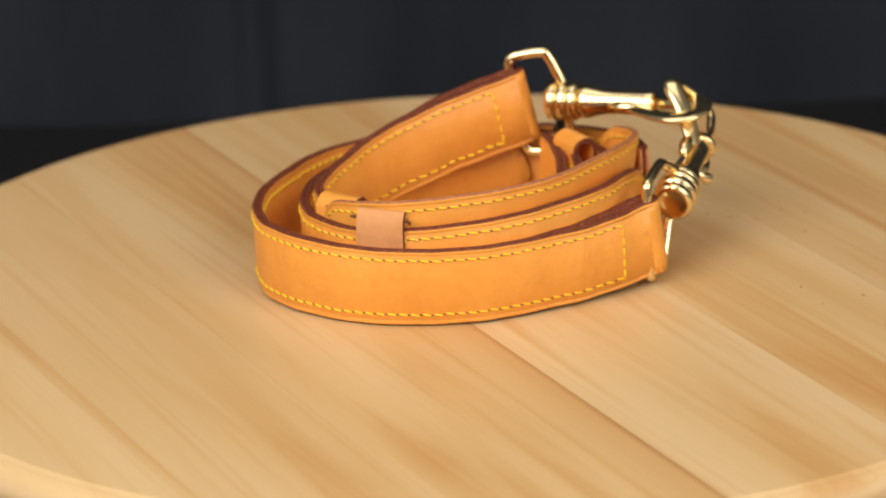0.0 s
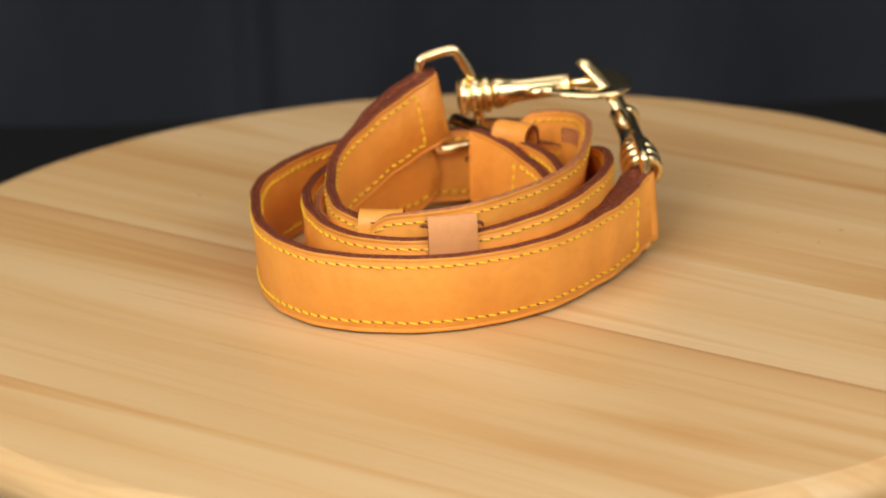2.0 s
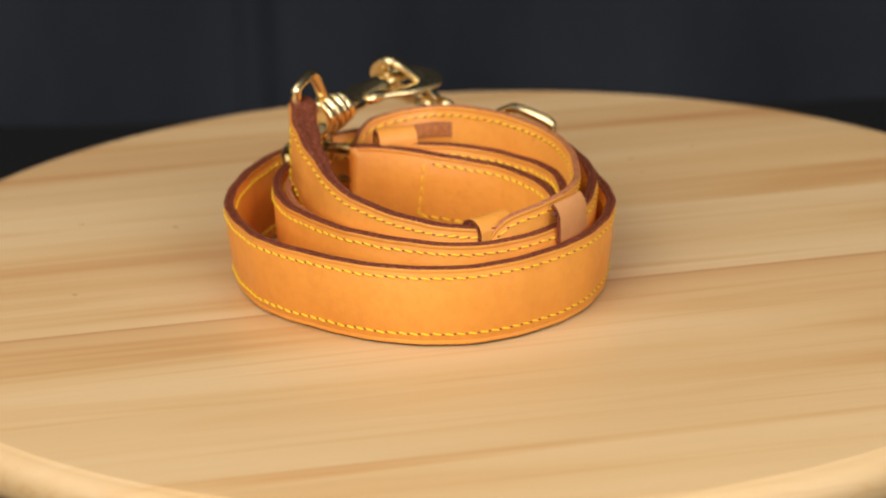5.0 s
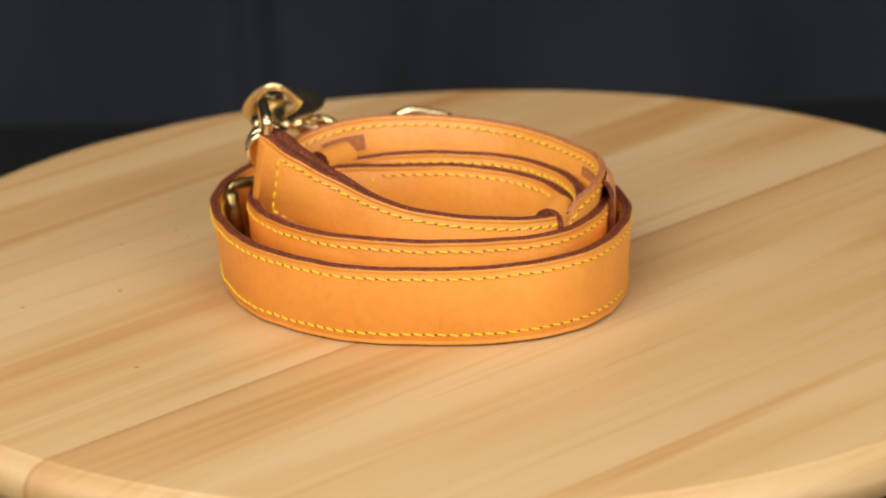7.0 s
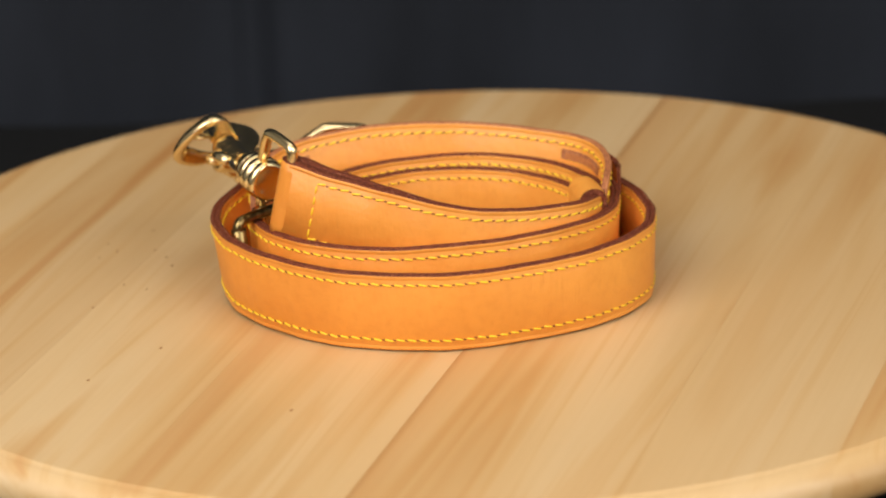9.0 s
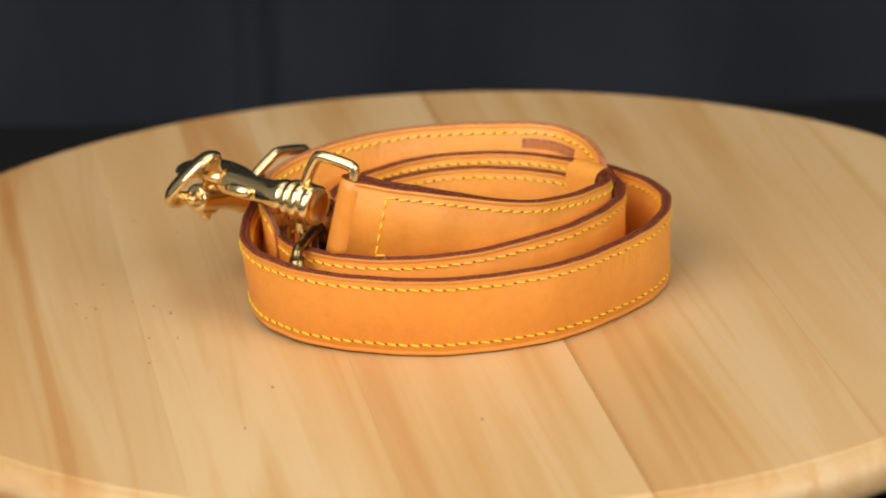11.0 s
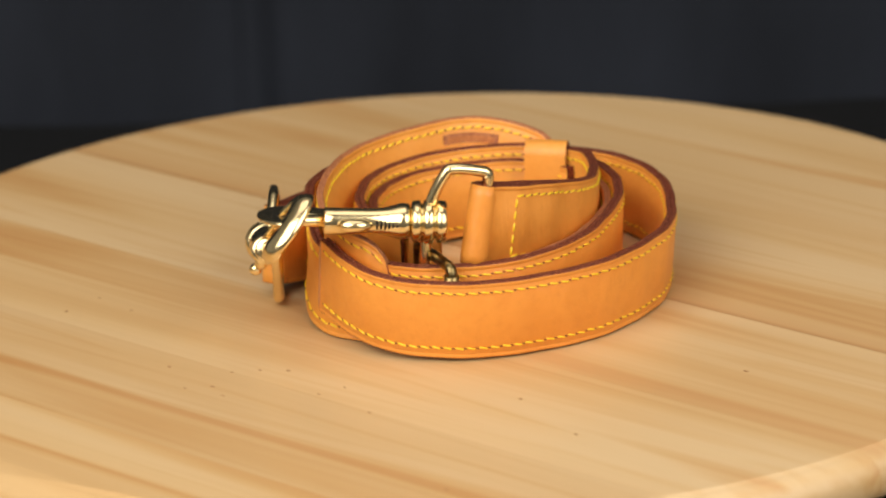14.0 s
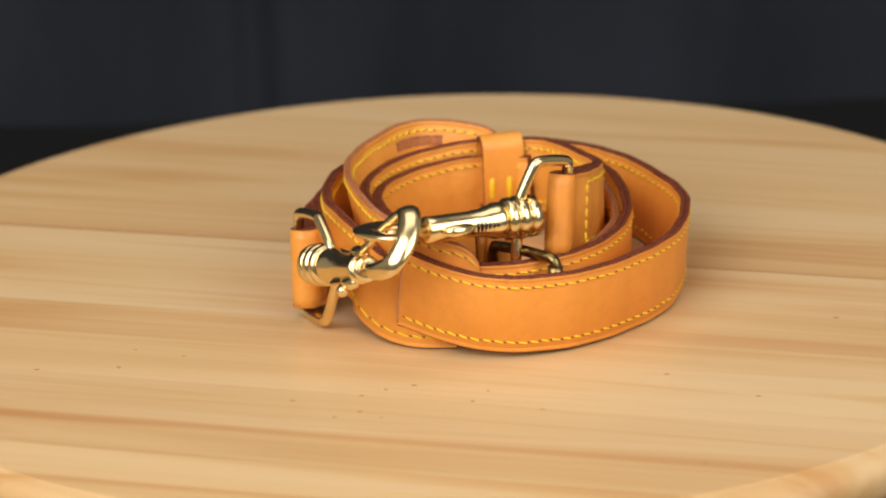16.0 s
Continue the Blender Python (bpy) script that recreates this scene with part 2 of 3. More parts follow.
def slab(name, x0, x1, y0, y1, z0, z1, mat, label, category):
    bm = bmesh.new()
    bmesh.ops.create_cube(bm, size=1.0, matrix=pose((x0 + x1) / 2, (y0 + y1) / 2, (z0 + z1) / 2) @ Matrix.Diagonal((x1 - x0, y1 - y0, z1 - z0, 1)))
    tagged(part(name, bm, mat, None, smooth=False), label, category, kind="structure")


slab("floor", -ROOM_X, ROOM_X, ROOM_Y0, ROOM_Y1, FLOOR_Z - 0.1, FLOOR_Z, FLOOR, "plain grey studio floor under the table", "floor")
slab("ceiling", -ROOM_X, ROOM_X, ROOM_Y0, ROOM_Y1, CEIL_Z, CEIL_Z + 0.1, PLASTER, "plain white studio ceiling", "ceiling")
slab("wall_west", -ROOM_X - 0.1, -ROOM_X, ROOM_Y0 - 0.1, ROOM_Y1 + 0.1, FLOOR_Z - 0.1, CEIL_Z + 0.1, PLASTER, "plain white studio wall", "wall")
slab("wall_east", ROOM_X, ROOM_X + 0.1, ROOM_Y0 - 0.1, ROOM_Y1 + 0.1, FLOOR_Z - 0.1, CEIL_Z + 0.1, PLASTER, "plain white studio wall", "wall")
slab("wall_south", -ROOM_X, ROOM_X, ROOM_Y0 - 0.1, ROOM_Y0, FLOOR_Z - 0.1, CEIL_Z + 0.1, PLASTER, "plain white studio wall", "wall")
slab("wall_north", -ROOM_X, ROOM_X, ROOM_Y1, ROOM_Y1 + 0.1, FLOOR_Z - 0.1, CEIL_Z + 0.1, PLASTER, "plain white studio wall", "wall")


def backdrop_y(x, z):
    """Cloth hung on its roll, with one pressed crease and soft uneven folds."""
    fold = 0.010 * math.exp(-((x + 0.079) / 0.0050) ** 2) - 0.006 / (1 + math.exp(-(x + 0.079) / 0.004))
    soft = 0.0035 * math.sin(9 * x + 1.5 * z) + 0.0015 * math.sin(31 * x + 4) + 0.0010 * math.sin(74 * x + 5 * z) + 0.0006 * math.sin(57 * z + 9 * x)
    return WALL_Y - fold - soft


sheet("backdrop", [[(x, backdrop_y(x, z), z) for x in np.linspace(-0.75, 0.75, 360)] for z in np.linspace(TABLE_Z, 0.62, 40)],
      BACKDROP, "charcoal grey cloth backdrop with a faint vertical fold", "backdrop")


def cover_row(x, ys):
    return [(x, y, TABLE_Z + 0.0012 * math.sin(7 * x + 3 * y) + 0.0004 * math.sin(43 * x - 20 * y)) for y in ys]


# the cloth lies flat over the table and hangs to the floor all round
TX, TY0, TY1 = 0.66, -0.46, WALL_Y + 0.03
xs, ys = np.linspace(-TX, TX, 60), np.linspace(TY0, TY1, 40)
grid = []
for x in xs:
    row = cover_row(x, ys)
    ripple = 0.012 * math.sin(38 * x)
    grid.append([(x, TY0 - 0.012 + ripple, FLOOR_Z), (x, TY0 - 0.008 + ripple * 0.5, -0.3), (x, TY0 - 0.005, TABLE_Z - 0.006)] + row +
                [(x, TY1 + 0.005, TABLE_Z - 0.006), (x, TY1 + 0.01, -0.3), (x, TY1 + 0.012, FLOOR_Z)])
for sgn, end in ((-1, 0), (1, -1)):
    edge_row = grid[end]
    drop = [[(p[0] + sgn * o, p[1], min(p[2], z)) for p in edge_row] for o, z in ((0.005, TABLE_Z - 0.006), (0.010, -0.3), (0.014, FLOOR_Z))]
    grid = drop[::-1] + grid if sgn < 0 else grid + drop
sheet("table_cover", grid, TABLECLOTH, "black cloth spread flat over the table and hanging to the floor", "table cover")

# ---------------------------------------------------------------- turntable
turntable = tagged(new("turntable"), "round lacquered pine turntable glued up from boards, with a rounded rim", "turntable")
DISC_B, DISC_C, DISC_Z = 0.1833, (0.00445, -0.00276), -0.0004
DISC_R, RND = DISC_B + 0.0070, 0.0072
# flat top, a crisp lip, then the quarter-round of the rim
RIM = [(DISC_B - 0.0010, 0.0), (DISC_B - 0.0003, -0.0001), (DISC_B, -0.0004)] + \
      [(DISC_R - RND + RND * math.sin(a), -0.0078 + (RND + 0.0002) * math.cos(a)) for a in np.linspace(0.24, math.pi / 2, 11)] + \
      [(DISC_R, -0.0090)] + [(DISC_R - 0.005 + 0.005 * math.cos(a), -0.0090 - 0.005 * math.sin(a)) for a in np.linspace(0.3, math.pi / 2, 5)]


def rim_z(r):
    return np.interp(r, [p[0] for p in RIM[:14]], [p[1] for p in RIM[:14]])


def board(w0, w1):
    bm = bmesh.new()
    ca, sa = math.cos(GRAIN), math.sin(GRAIN)

    def put(u, w, z):
        return bm.verts.new((DISC_C[0] + u * ca - w * sa, DISC_C[1] + u * sa + w * ca, z + DISC_Z))
    cols = []
    for w in np.linspace(w0, w1, max(6, int((w1 - w0) / 0.004))):
        loop = []
        for r, z in RIM:
            s = math.sqrt(max(r * r - w * w, 0))
            if abs(w) > r and z > -0.0089:
                z = float(rim_z(abs(w)))
            loop.append((s, z))
        up = [put(-s, w, z) for s, z in reversed(loop)]
        up += [put(s, w, z) for s, z in loop]
        cols.append(up)
    for a, b in zip(cols, cols[1:]):
        n = len(a)
        for k in range(n):
            bm.faces.new((a[k], a[(k + 1) % n], b[(k + 1) % n], b[k]))
    for c in (cols[0][::-1], cols[-1]):
        bm.faces.new([bm.verts.new(v.co) for v in c])
    ob = part("board", bm, PINE, turntable)
    top = ob.data.polygons
    for f in top:
        if len(f.vertices) > 4 or f.normal.z > 0.9999:
            f.use_smooth = False
    return ob


# joints between the boards, taken across the grain from the disc's centre
JOINTS = [-0.1902, -0.139, -0.088, -0.0201, 0.042, 0.097, 0.148, 0.1902]
for j0, j1 in zip(JOINTS, JOINTS[1:]):
    board(j0 + 0.00002, j1 - 0.00002)
bm = bmesh.new()
bmesh.ops.create_cone(bm, cap_ends=True, segments=64, radius1=0.10, radius2=0.10, depth=0.0450, matrix=pose(0, 0, -0.0374))
bmesh.ops.bevel(bm, geom=bm.edges[:], offset=0.002, segments=2, affect="EDGES")
part("base", bm, PINE, turntable)

# small resin flecks in one board
for fx, fy in [(132.2, -45.7), (116.8, -28.1), (99.4, -19.5), (104.3, -34.3), (105.2, 29.6), (106.9, 47.2), (99.7, 50), (99.5, 57.8), (90.9, 42.3),
               (83.4, 44.6), (76.4, 48.9), (75.5, 69.8), (67.2, 68.3), (25.3, 130.3), (68.3, 89), (71.2, 148.2), (27.6, 99.9), (-36.4, 111.3)]:
    bm = bmesh.new()
    k = random.uniform(0.45, 0.85)
    bmesh.ops.create_uvsphere(bm, u_segments=10, v_segments=5, radius=1.0,
                              matrix=pose(fx / 1000, fy / 1000, DISC_Z + 0.00001, 0, 0, -64) @ Matrix.Diagonal((0.0011 * k, 0.0006 * k, 0.00003, 1)))
    part("resin_fleck", bm, KNOT, turntable, "tiny brown resin fleck")

# ---------------------------------------------------------------- the strap
leash = tagged(new("leash"), "coiled tan leather strap, yellow stitching, two brass snap hooks clipped together", "leather strap")
W, T = 0.0238, 0.0031                           # strap width and thickness


def frames_along(points, step=0.0015):
    q, s = spline(np.array(points) / 1000, step)
    t = np.gradient(q[:, :2], axis=0)
    t /= np.linalg.norm(t, axis=1)[:, None]
    return q, s, t


def ribbon(name, points, inside=1, tip0=0.0, tip1=0.0, width=W, thick=T, mats=None, label="", stitch=(True, True),
           row=0.0035, ends=(0, 0), swell=(0.0, 0.0), folds=(), slit=(), rim=False):
    """A stitched leather band on edge. points: x, y, z of the top of its outer face and how far the top leans out, mm; inside: +1
    when the body lies to the right of the run; swell: extra thickness at either end, where the band is folded double. tip0, tip1: length of a rounded tongue at either end; ends: a stitched cross row that far from the end."""
    points = [(*p, 0.0) if len(p) == 3 else p for p in points]
    q, s, t = frames_along(points)
    slope = np.arctan2(np.gradient(q[:, 2]), np.gradient(s))
    nrm = np.stack([t[:, 1], -t[:, 0]], 1) * inside          # towards the body
    g, c, h = 0.00016, 0.00062, thick / 2
    flat = [(c, 0.00004), (h - 0.00032, 0.0), (h - 0.00008, 0.0005), (h + 0.00008, 0.0005), (h + 0.00032, 0.0), (thick - c, 0.00004)]
    face = [(thick - c * 0.45, 0.00014), (thick - c * 0.12, 0.0004), (thick, 0.0008), (thick, 0.0013), (thick - g, 0.00155), (thick, 0.0018)]
    lower = flat + face                                      # bottom edge and the outer shoulder, then mirrored up and round
    upper = [(o, width - z) for o, z in lower[::-1]]
    prof = lower + upper + [(thick - o, width - z) for o, z in face] + [(thick - o, z) for o, z in face[::-1]]
    n, m = len(prof), len(lower)
    edge = set(range(len(flat) + 1)) | set(range(2 * m - len(flat) - 2, 2 * m + 1)) | {n - 1, n - 2}
    L = s[-1]

    def span(d):
        k = 1.0
        for tip, e in ((tip0, d), (tip1, L - d)):
            if tip and e < tip:
                k = min(k, math.sqrt(max(1 - ((tip - e) / tip) ** 2, 0.002)))
        return k
    def fat(d):
        return sum(k * (0.5 + 0.5 * math.cos(math.pi * min(max((e - 0.006) / 0.045, 0), 1))) for k, e in zip(swell, (d, L - d)))

    def place(i, o, z):
        """World place of a point o deep and z up the band's section."""
        o = o * (1 + fat(s[i]) / thick)
        k = span(s[i])
        h = (z - width / 2) * k - width / 2              # below the top
        a = slope[i]
        o += -q[i, 3] * h / width
        return (q[i, 0] + nrm[i, 0] * o - t[i, 0] * math.sin(a) * h, q[i, 1] + nrm[i, 1] * o - t[i, 1] * math.sin(a) * h,
                q[i, 2] + h * math.cos(a))
    wob = [0.00018 * math.sin(170 * d + 1) + 0.00012 * math.sin(410 * d) for d in s]
    bm = bmesh.new()
    rings = []
    for i in range(len(q)):
        rings.append([bm.verts.new(place(i, o + wob[i], z)) for o, z in prof])
    for r0, r1 in zip(rings, rings[1:]):
        for k in range(n):
            f = bm.faces.new((r0[k], r0[(k + 1) % n], r1[(k + 1) % n], r1[k]))
            f.material_index = 1 if k in edge else 0
    for r in (rings[0][::-1], rings[-1]):
        bm.faces.new([bm.verts.new(v.co) for v in r]).material_index = 1
    ob = part(name, bm, mats or [LEATHER, EDGE], leash, label)
    for f in ob.data.polygons:
        if len(f.vertices) > 4:
            f.use_smooth = False
    for (ax, ay), (bx, by), z0, z1 in slit:
        i0, i1 = sorted(int(np.argmin(np.hypot(q[:, 0] - x / 1000, q[:, 1] - y / 1000))) for x, y in ((ax, ay), (bx, by)))
        # the darker box behind each slit stands in for the shadow at its edge
        for za, zb, ins, o1, mat in ((z0, z1, 0, 0.0003, RAW_EDGE), (z0 + 0.0003, z1 - 0.0009, 1, 0.00045, SLIT)):
            sb = bmesh.new()
            cols = [[sb.verts.new(place(i, thick + wob[i] + o, z)) for o, z in ((-0.0004, za), (o1, za + 0.0003), (o1, zb - 0.0003), (-0.0004, zb))]
                    for i in range(i0 + ins, i1 + 1 - ins)]
            for c0, c1 in zip(cols, cols[1:]):
                for k in range(4):
                    sb.faces.new((c0[k], c0[(k + 1) % 4], c1[(k + 1) % 4], c1[k]))
            sb.faces.new(cols[0][::-1])
            sb.faces.new(cols[-1])
            part("slit" if ins else "slit_shade", sb, mat, ob, "reddish cut slit" if ins else "dark rim of a cut slit, edge shadow put in as colour", smooth=False)
    if rim:
        rb = bmesh.new()
        for o, z in ((0.0005, None), (thick - 0.0005, None)):
            tube(rb, [Vector(place(-1, o, z)) for z in np.linspace(0.0012, width - 0.0012, 9)], [0.0004] + [0.00062] * 7 + [0.0004], 8)
        part("cut_end", rb, RAW, ob, "pale cut end of the strap")
    for i in folds:
        fb = bmesh.new()
        z0, z1 = 0.0004, width - 0.0004
        axis = [Vector(place(i, thick / 2 + wob[i], z)) for z in np.linspace(z0, z1, 9)]
        r = (thick + fat(s[i])) / 2
        tube(fb, axis, [r * 0.96] + [r * 1.003] * 7 + [r * 0.96], 48)
        for f in fb.faces:
            if len(f.verts) > 4:
                f.material_index = 1
        part("strap_fold", fb, [LEATHER, EDGE], ob, "smooth leather turned round the bail")
    if any(stitch):
        stitches(ob, s, nrm, place, wob, width, thick, stitch, row, ends)
    return ob


def stitches(owner, s, nrm, place, wob, width, thick, sides, row, ends):
    """Slanted yellow lock stitches along both edges of a band, with their needle holes."""
    bm = bmesh.new()
    L, pitch, ln, hw = s[-1], 0.00345, 0.00262, 0.00028

    def at(d, z, o):
        f = min(max(d / L * (len(s) - 1), 0), len(s) - 1.001)
        i = int(f)
        return Vector(place(i, o + wob[i], z)).lerp(Vector(place(i + 1, o + wob[i + 1], z)), f - i)

    def bead(a, b, up, out, w, h, idx):
        d = (b - a) * 0.16
        vs = []
        for p, kw, kh in ((a, 0.35, 0.1), (a + d, 1, 1), (b - d, 1, 1), (b, 0.35, 0.1)):
            vs.append([bm.verts.new(p + up * w * kw - out * 0.0002), bm.verts.new(p + up * w * 0.6 * kw + out * h * kh),
                       bm.verts.new(p - up * w * 0.6 * kw + out * h * kh), bm.verts.new(p - up * w * kw - out * 0.0002)])
        for r0, r1 in zip(vs, vs[1:]):
            for k in range(3):
                bm.faces.new((r0[k], r0[k + 1], r1[k + 1], r1[k])).material_index = idx
        for r in (vs[0][::-1], vs[-1]):
            bm.faces.new(r).material_index = idx

    for face, use in enumerate(sides):
        if not use:
            continue
        o = 0.0 if face == 0 else thick
        sg = -1 if face == 0 else 1
        for z0 in (row, width - row + 0.0004):
            d = max(row * 0.7, ends[0])
            while d < L - max(row, ends[1] + pitch * 0.8):
                jit = random.uniform(-0.00012, 0.00012)
                a, b = at(d, z0 + jit - 0.00028, o), at(d + ln, z0 + jit + 0.00028, o)
                nv = Vector((np.interp(d, s, nrm[:, 0]), np.interp(d, s, nrm[:, 1]), 0)) * sg
                bead(a, b, Vector((0, 0, 1)), nv, hw, 0.00042, 0)
                h = at(d + ln + (pitch - ln) / 2, z0 + jit, o)
                tv = (b - a).normalized()
                bead(h - tv * 0.0005 - nv * 0.0001, h + tv * 0.0005 - nv * 0.0001, Vector((0, 0, 1)), nv, 0.0003, 0.00016, 1)
                d += pitch * random.uniform(0.97, 1.03)
        for e, dd in ((ends[0], ends[0]), (ends[1], L - ends[1])):
            if e:
                z = row
                while z < width - row - 0.001:
                    a, b = at(dd, z, o), at(dd, z + ln, o)
                    nv = Vector((np.interp(dd, s, nrm[:, 0]), np.interp(dd, s, nrm[:, 1]), 0)) * sg
                    tv = Vector((-nv.y, nv.x, 0))
                    bead(a, b, tv, nv, hw, 0.00042, 0)
                    z += pitch
    part("stitching", bm, [THREAD, HOLE], owner, "yellow waxed thread stitches", kind="stuff")


# outer turn, from the folded end at the lower hook round to its free end
ribbon("outer_strap", [(56, -17.8, 26.8, 0.5), (48.3, -22.8, 25.4, 1.6), (37.1, -30.5, 24.4, 2.5), (26, -37.3, 24.2, 2.9), (14.1, -42.8, 24, 3.0),
       (1.1, -46.2, 23.9, 3.0), (-12.8, -46.6, 23.7, 2.6), (-26.8, -43.6, 23.7, 1.9), (-40, -37.2, 23.7, 1.1), (-51.9, -27.8, 23.8, 0.9), (-60.2, -14.9, 23.8, 0.9),
       (-63.3, 0, 23.8, 0.9), (-61.4, 14.9, 23.7, 1.3), (-56.8, 28.4, 23.6, 1.7), (-51, 41, 23.6, 2.1), (-43, 52, 23.6, 2.2), (-32.6, 61, 23.6, 2.2),
       (-20.7, 67.8, 23.6, 2.4), (-7.3, 72, 23.6, 2.4), (7, 73.4, 23.7, 2.7), (21.8, 72, 23.9, 3), (36.4, 67.4, 24.4, 3.2), (48.6, 57.8, 25.2, 3.2),
       (55.0, 44.1, 26.9, 2.0), (57.2, 28.6, 29.4, 0.4)], 1, ends=(0.0115, 0), swell=(0.0052, 0), folds=(0,), rim=True)
# second turn
ribbon("middle_strap", [(46.6, 39, 23.5, -2.5), (51.6, 31, 23.6, -3.4), (53.7, 24, 23.9, -3.0), (54.4, 16.6, 25.4, -1.0), (52.7, 7.4, 28.8, 0.2), (48, -7.1, 31.6, 1), (39.9, -19.6, 31.8, 1),
       (28.8, -29.4, 31.4, 1), (15.8, -36.5, 30.6, 1), (1.1, -40.7, 29.6, 1), (-14.7, -40.6, 28.3, 1), (-29.9, -35, 26.8, 1), (-41.5, -23.9, 26, 1), (-48, -9.6, 26, 1),
       (-48.2, 5.8, 26.5, 1), (-44, 19.3, 26.6, 1), (-37.8, 30.6, 26.3, 1), (-30, 40, 26, 1), (-21, 48.2, 25.5, 1), (-10.3, 55.3, 25.3, 1),
       (2.7, 60.2, 25.2, 1), (18, 61.2, 25.4, 1), (33, 56.5, 25.4, 1), (40, 50, 25, 1), (44, 43, 24.6, 1), (46, 36, 24.5, 1)], 1)
# raised tongue riding on the second turn
ribbon("tongue_strap", [(43, 47.5, 31, 1), (49, 41, 32, 2), (53, 31.5, 34, 3), (53.4, 18.2, 36, 3.5), (48.5, 5.5, 37.1, 4), (41.9, -4.8, 37.6, 4), (35.5, -14, 37.5, 4),
       (28, -22.2, 37.2, 4), (18.8, -28.2, 37, 4), (8.8, -33, 36.8, 4), (-2.6, -36.8, 36.6, 4), (-16, -38.6, 36.3, 4), (-28.5, -34.4, 35, 4), (-37.5, -24.8, 32.6, 3),
       (-42.6, -14.2, 29.4, 1)], 1, tip0=0.010, tip1=0.012, thick=0.0022, mats=[LEATHER, RAW_EDGE], slit=[((-28.5, -33.5), (-9.5, -37.5), W - 0.0078, W - 0.0044), ((50.6, 15.0), (53.9, 29), W - 0.0098, W - 0.0048)])
# end that climbs to the upper hook and runs on inside the tongue
ribbon("rising_strap", [(14.4, 57.6, 46.8), (7.4, 55.0, 45.0), (-2.5, 49.8, 42.5), (-10.3, 45, 40.3), (-17.3, 40.3, 38), (-23.7, 35.3, 36), (-29.4, 29.4, 34.2), (-34.2, 22, 32.8),
       (-39, 13.5, 31.7), (-43, 3.3, 31), (-44, -7, 30.2), (-39.6, -19.5, 29), (-33, -26, 28.7), (-23.5, -30.6, 28.5), (-6.2, -33.4, 28.4), (9, -29.8, 28.4),
       (21.6, -21.6, 28.4), (30.1, -10.4, 28.5), (35, 1.9, 28.8), (36.6, 14.6, 29), (35.8, 26, 29), (32.6, 35.5, 28.6)], -1, ends=(0.0092, 0), swell=(0.0050, 0), folds=(0, -1))
# innermost turn, folded round the buckle's bar
ribbon("inner_strap", [(-41, -8, 25), (-38.6, -15.5, 24.5), (-32, -24.3, 24.4), (-16.5, -30, 24.4), (-1.3, -30.2, 24.4), (11.8, -25, 24.8), (21.5, -16.4, 25.3), (28, -5.9, 25.8),
       (31.2, 4.7, 26.2), (32.2, 14.8, 27.2), (32, 24, 28.4), (30.6, 32, 29.4), (28.9, 38, 29.9), (28.0, 40.6, 30)], -1, ends=(0, 0.0225), swell=(0, 0.0008), folds=(-1,))
# rounded inner end lying along the second turn
ribbon("inner_tongue", [(-44.3, 2, 24, 1), (-43.7, 9, 24, 1), (-40.3, 18.5, 24, 1), (-34.5, 28.8, 24, 1), (-27, 37.8, 24, 1), (-18.3, 45.6, 24, 1), (-8.3, 52, 24, 1), (3.5, 56.6, 24, 1),
       (13, 57.8, 24, 1), (21.5, 57.2, 24, 1)], 1, tip1=0.011, thick=0.0024, mats=[LEATHER, RAW_EDGE])


def band(name, xy, heading, width, path, thick, mat, radius=0.05, parent=None, label="", closed=False):
    """A plain leather band across a strap: path of (outward, z) mm, width along the heading (degrees), bowed to the coil's radius."""
    bm = bmesh.new()
    ca, sa = math.cos(radians(heading)), math.sin(radians(heading))
    pts = [Vector((o, z)) / 1000 for o, z in path]
    n = len(pts)
    inner, outer = [], []
    for i, p in enumerate(pts):
        a = pts[i - 1] if (i or closed) else p
        b = pts[(i + 1) % n] if (i < n - 1 or closed) else p
        d = (b - a).normalized()
        nn = Vector((-d.y, d.x))
        outer.append(p + nn * thick / 2)
        inner.append(p - nn * thick / 2)
    cols = []
    for u in np.linspace(-width / 2, width / 2, 9):
        sag = -u * u / (2 * radius)

        def put(p):
            o = p.x + sag
            return bm.verts.new((xy[0] / 1000 + u * ca + o * sa, xy[1] / 1000 + u * sa - o * ca, p.y))
        cols.append(([put(p) for p in outer], [put(p) for p in inner]))
    for (o0, i0), (o1, i1) in zip(cols, cols[1:]):
        m = n if closed else n - 1
        for k in range(m):
            j = (k + 1) % n
            bm.faces.new((o0[k], o0[j], o1[j], o1[k])).material_index = 0
            bm.faces.new((i0[j], i0[k], i1[k], i1[j])).material_index = 0
        if not closed:
            for k in (0, n - 1):
                bm.faces.new((o0[k], i0[k], i1[k], o1[k])).material_index = 1
    for o, i in (cols[0], cols[-1]):
        m = n if closed else n - 1
        for k in range(m):
            j = (k + 1) % n
            q = [bm.verts.new(v.co) for v in (o[k], o[j], i[j], i[k])]
            bm.faces.new(q).material_index = 1
    return part(name, bm, [mat, EDGE], parent or leash, label)


def rounded(o0, o1, z0, z1, r):
    out = []
    for cx, cz, a0 in ((o1 - r, z1 - r, 0), (o0 + r, z1 - r, 90), (o0 + r, z0 + r, 180), (o1 - r, z0 + r, 270)):
        out += [(cx + r * math.cos(radians(a0 + k * 22.5)), cz + r * math.sin(radians(a0 + k * 22.5))) for k in range(5)]
    return out


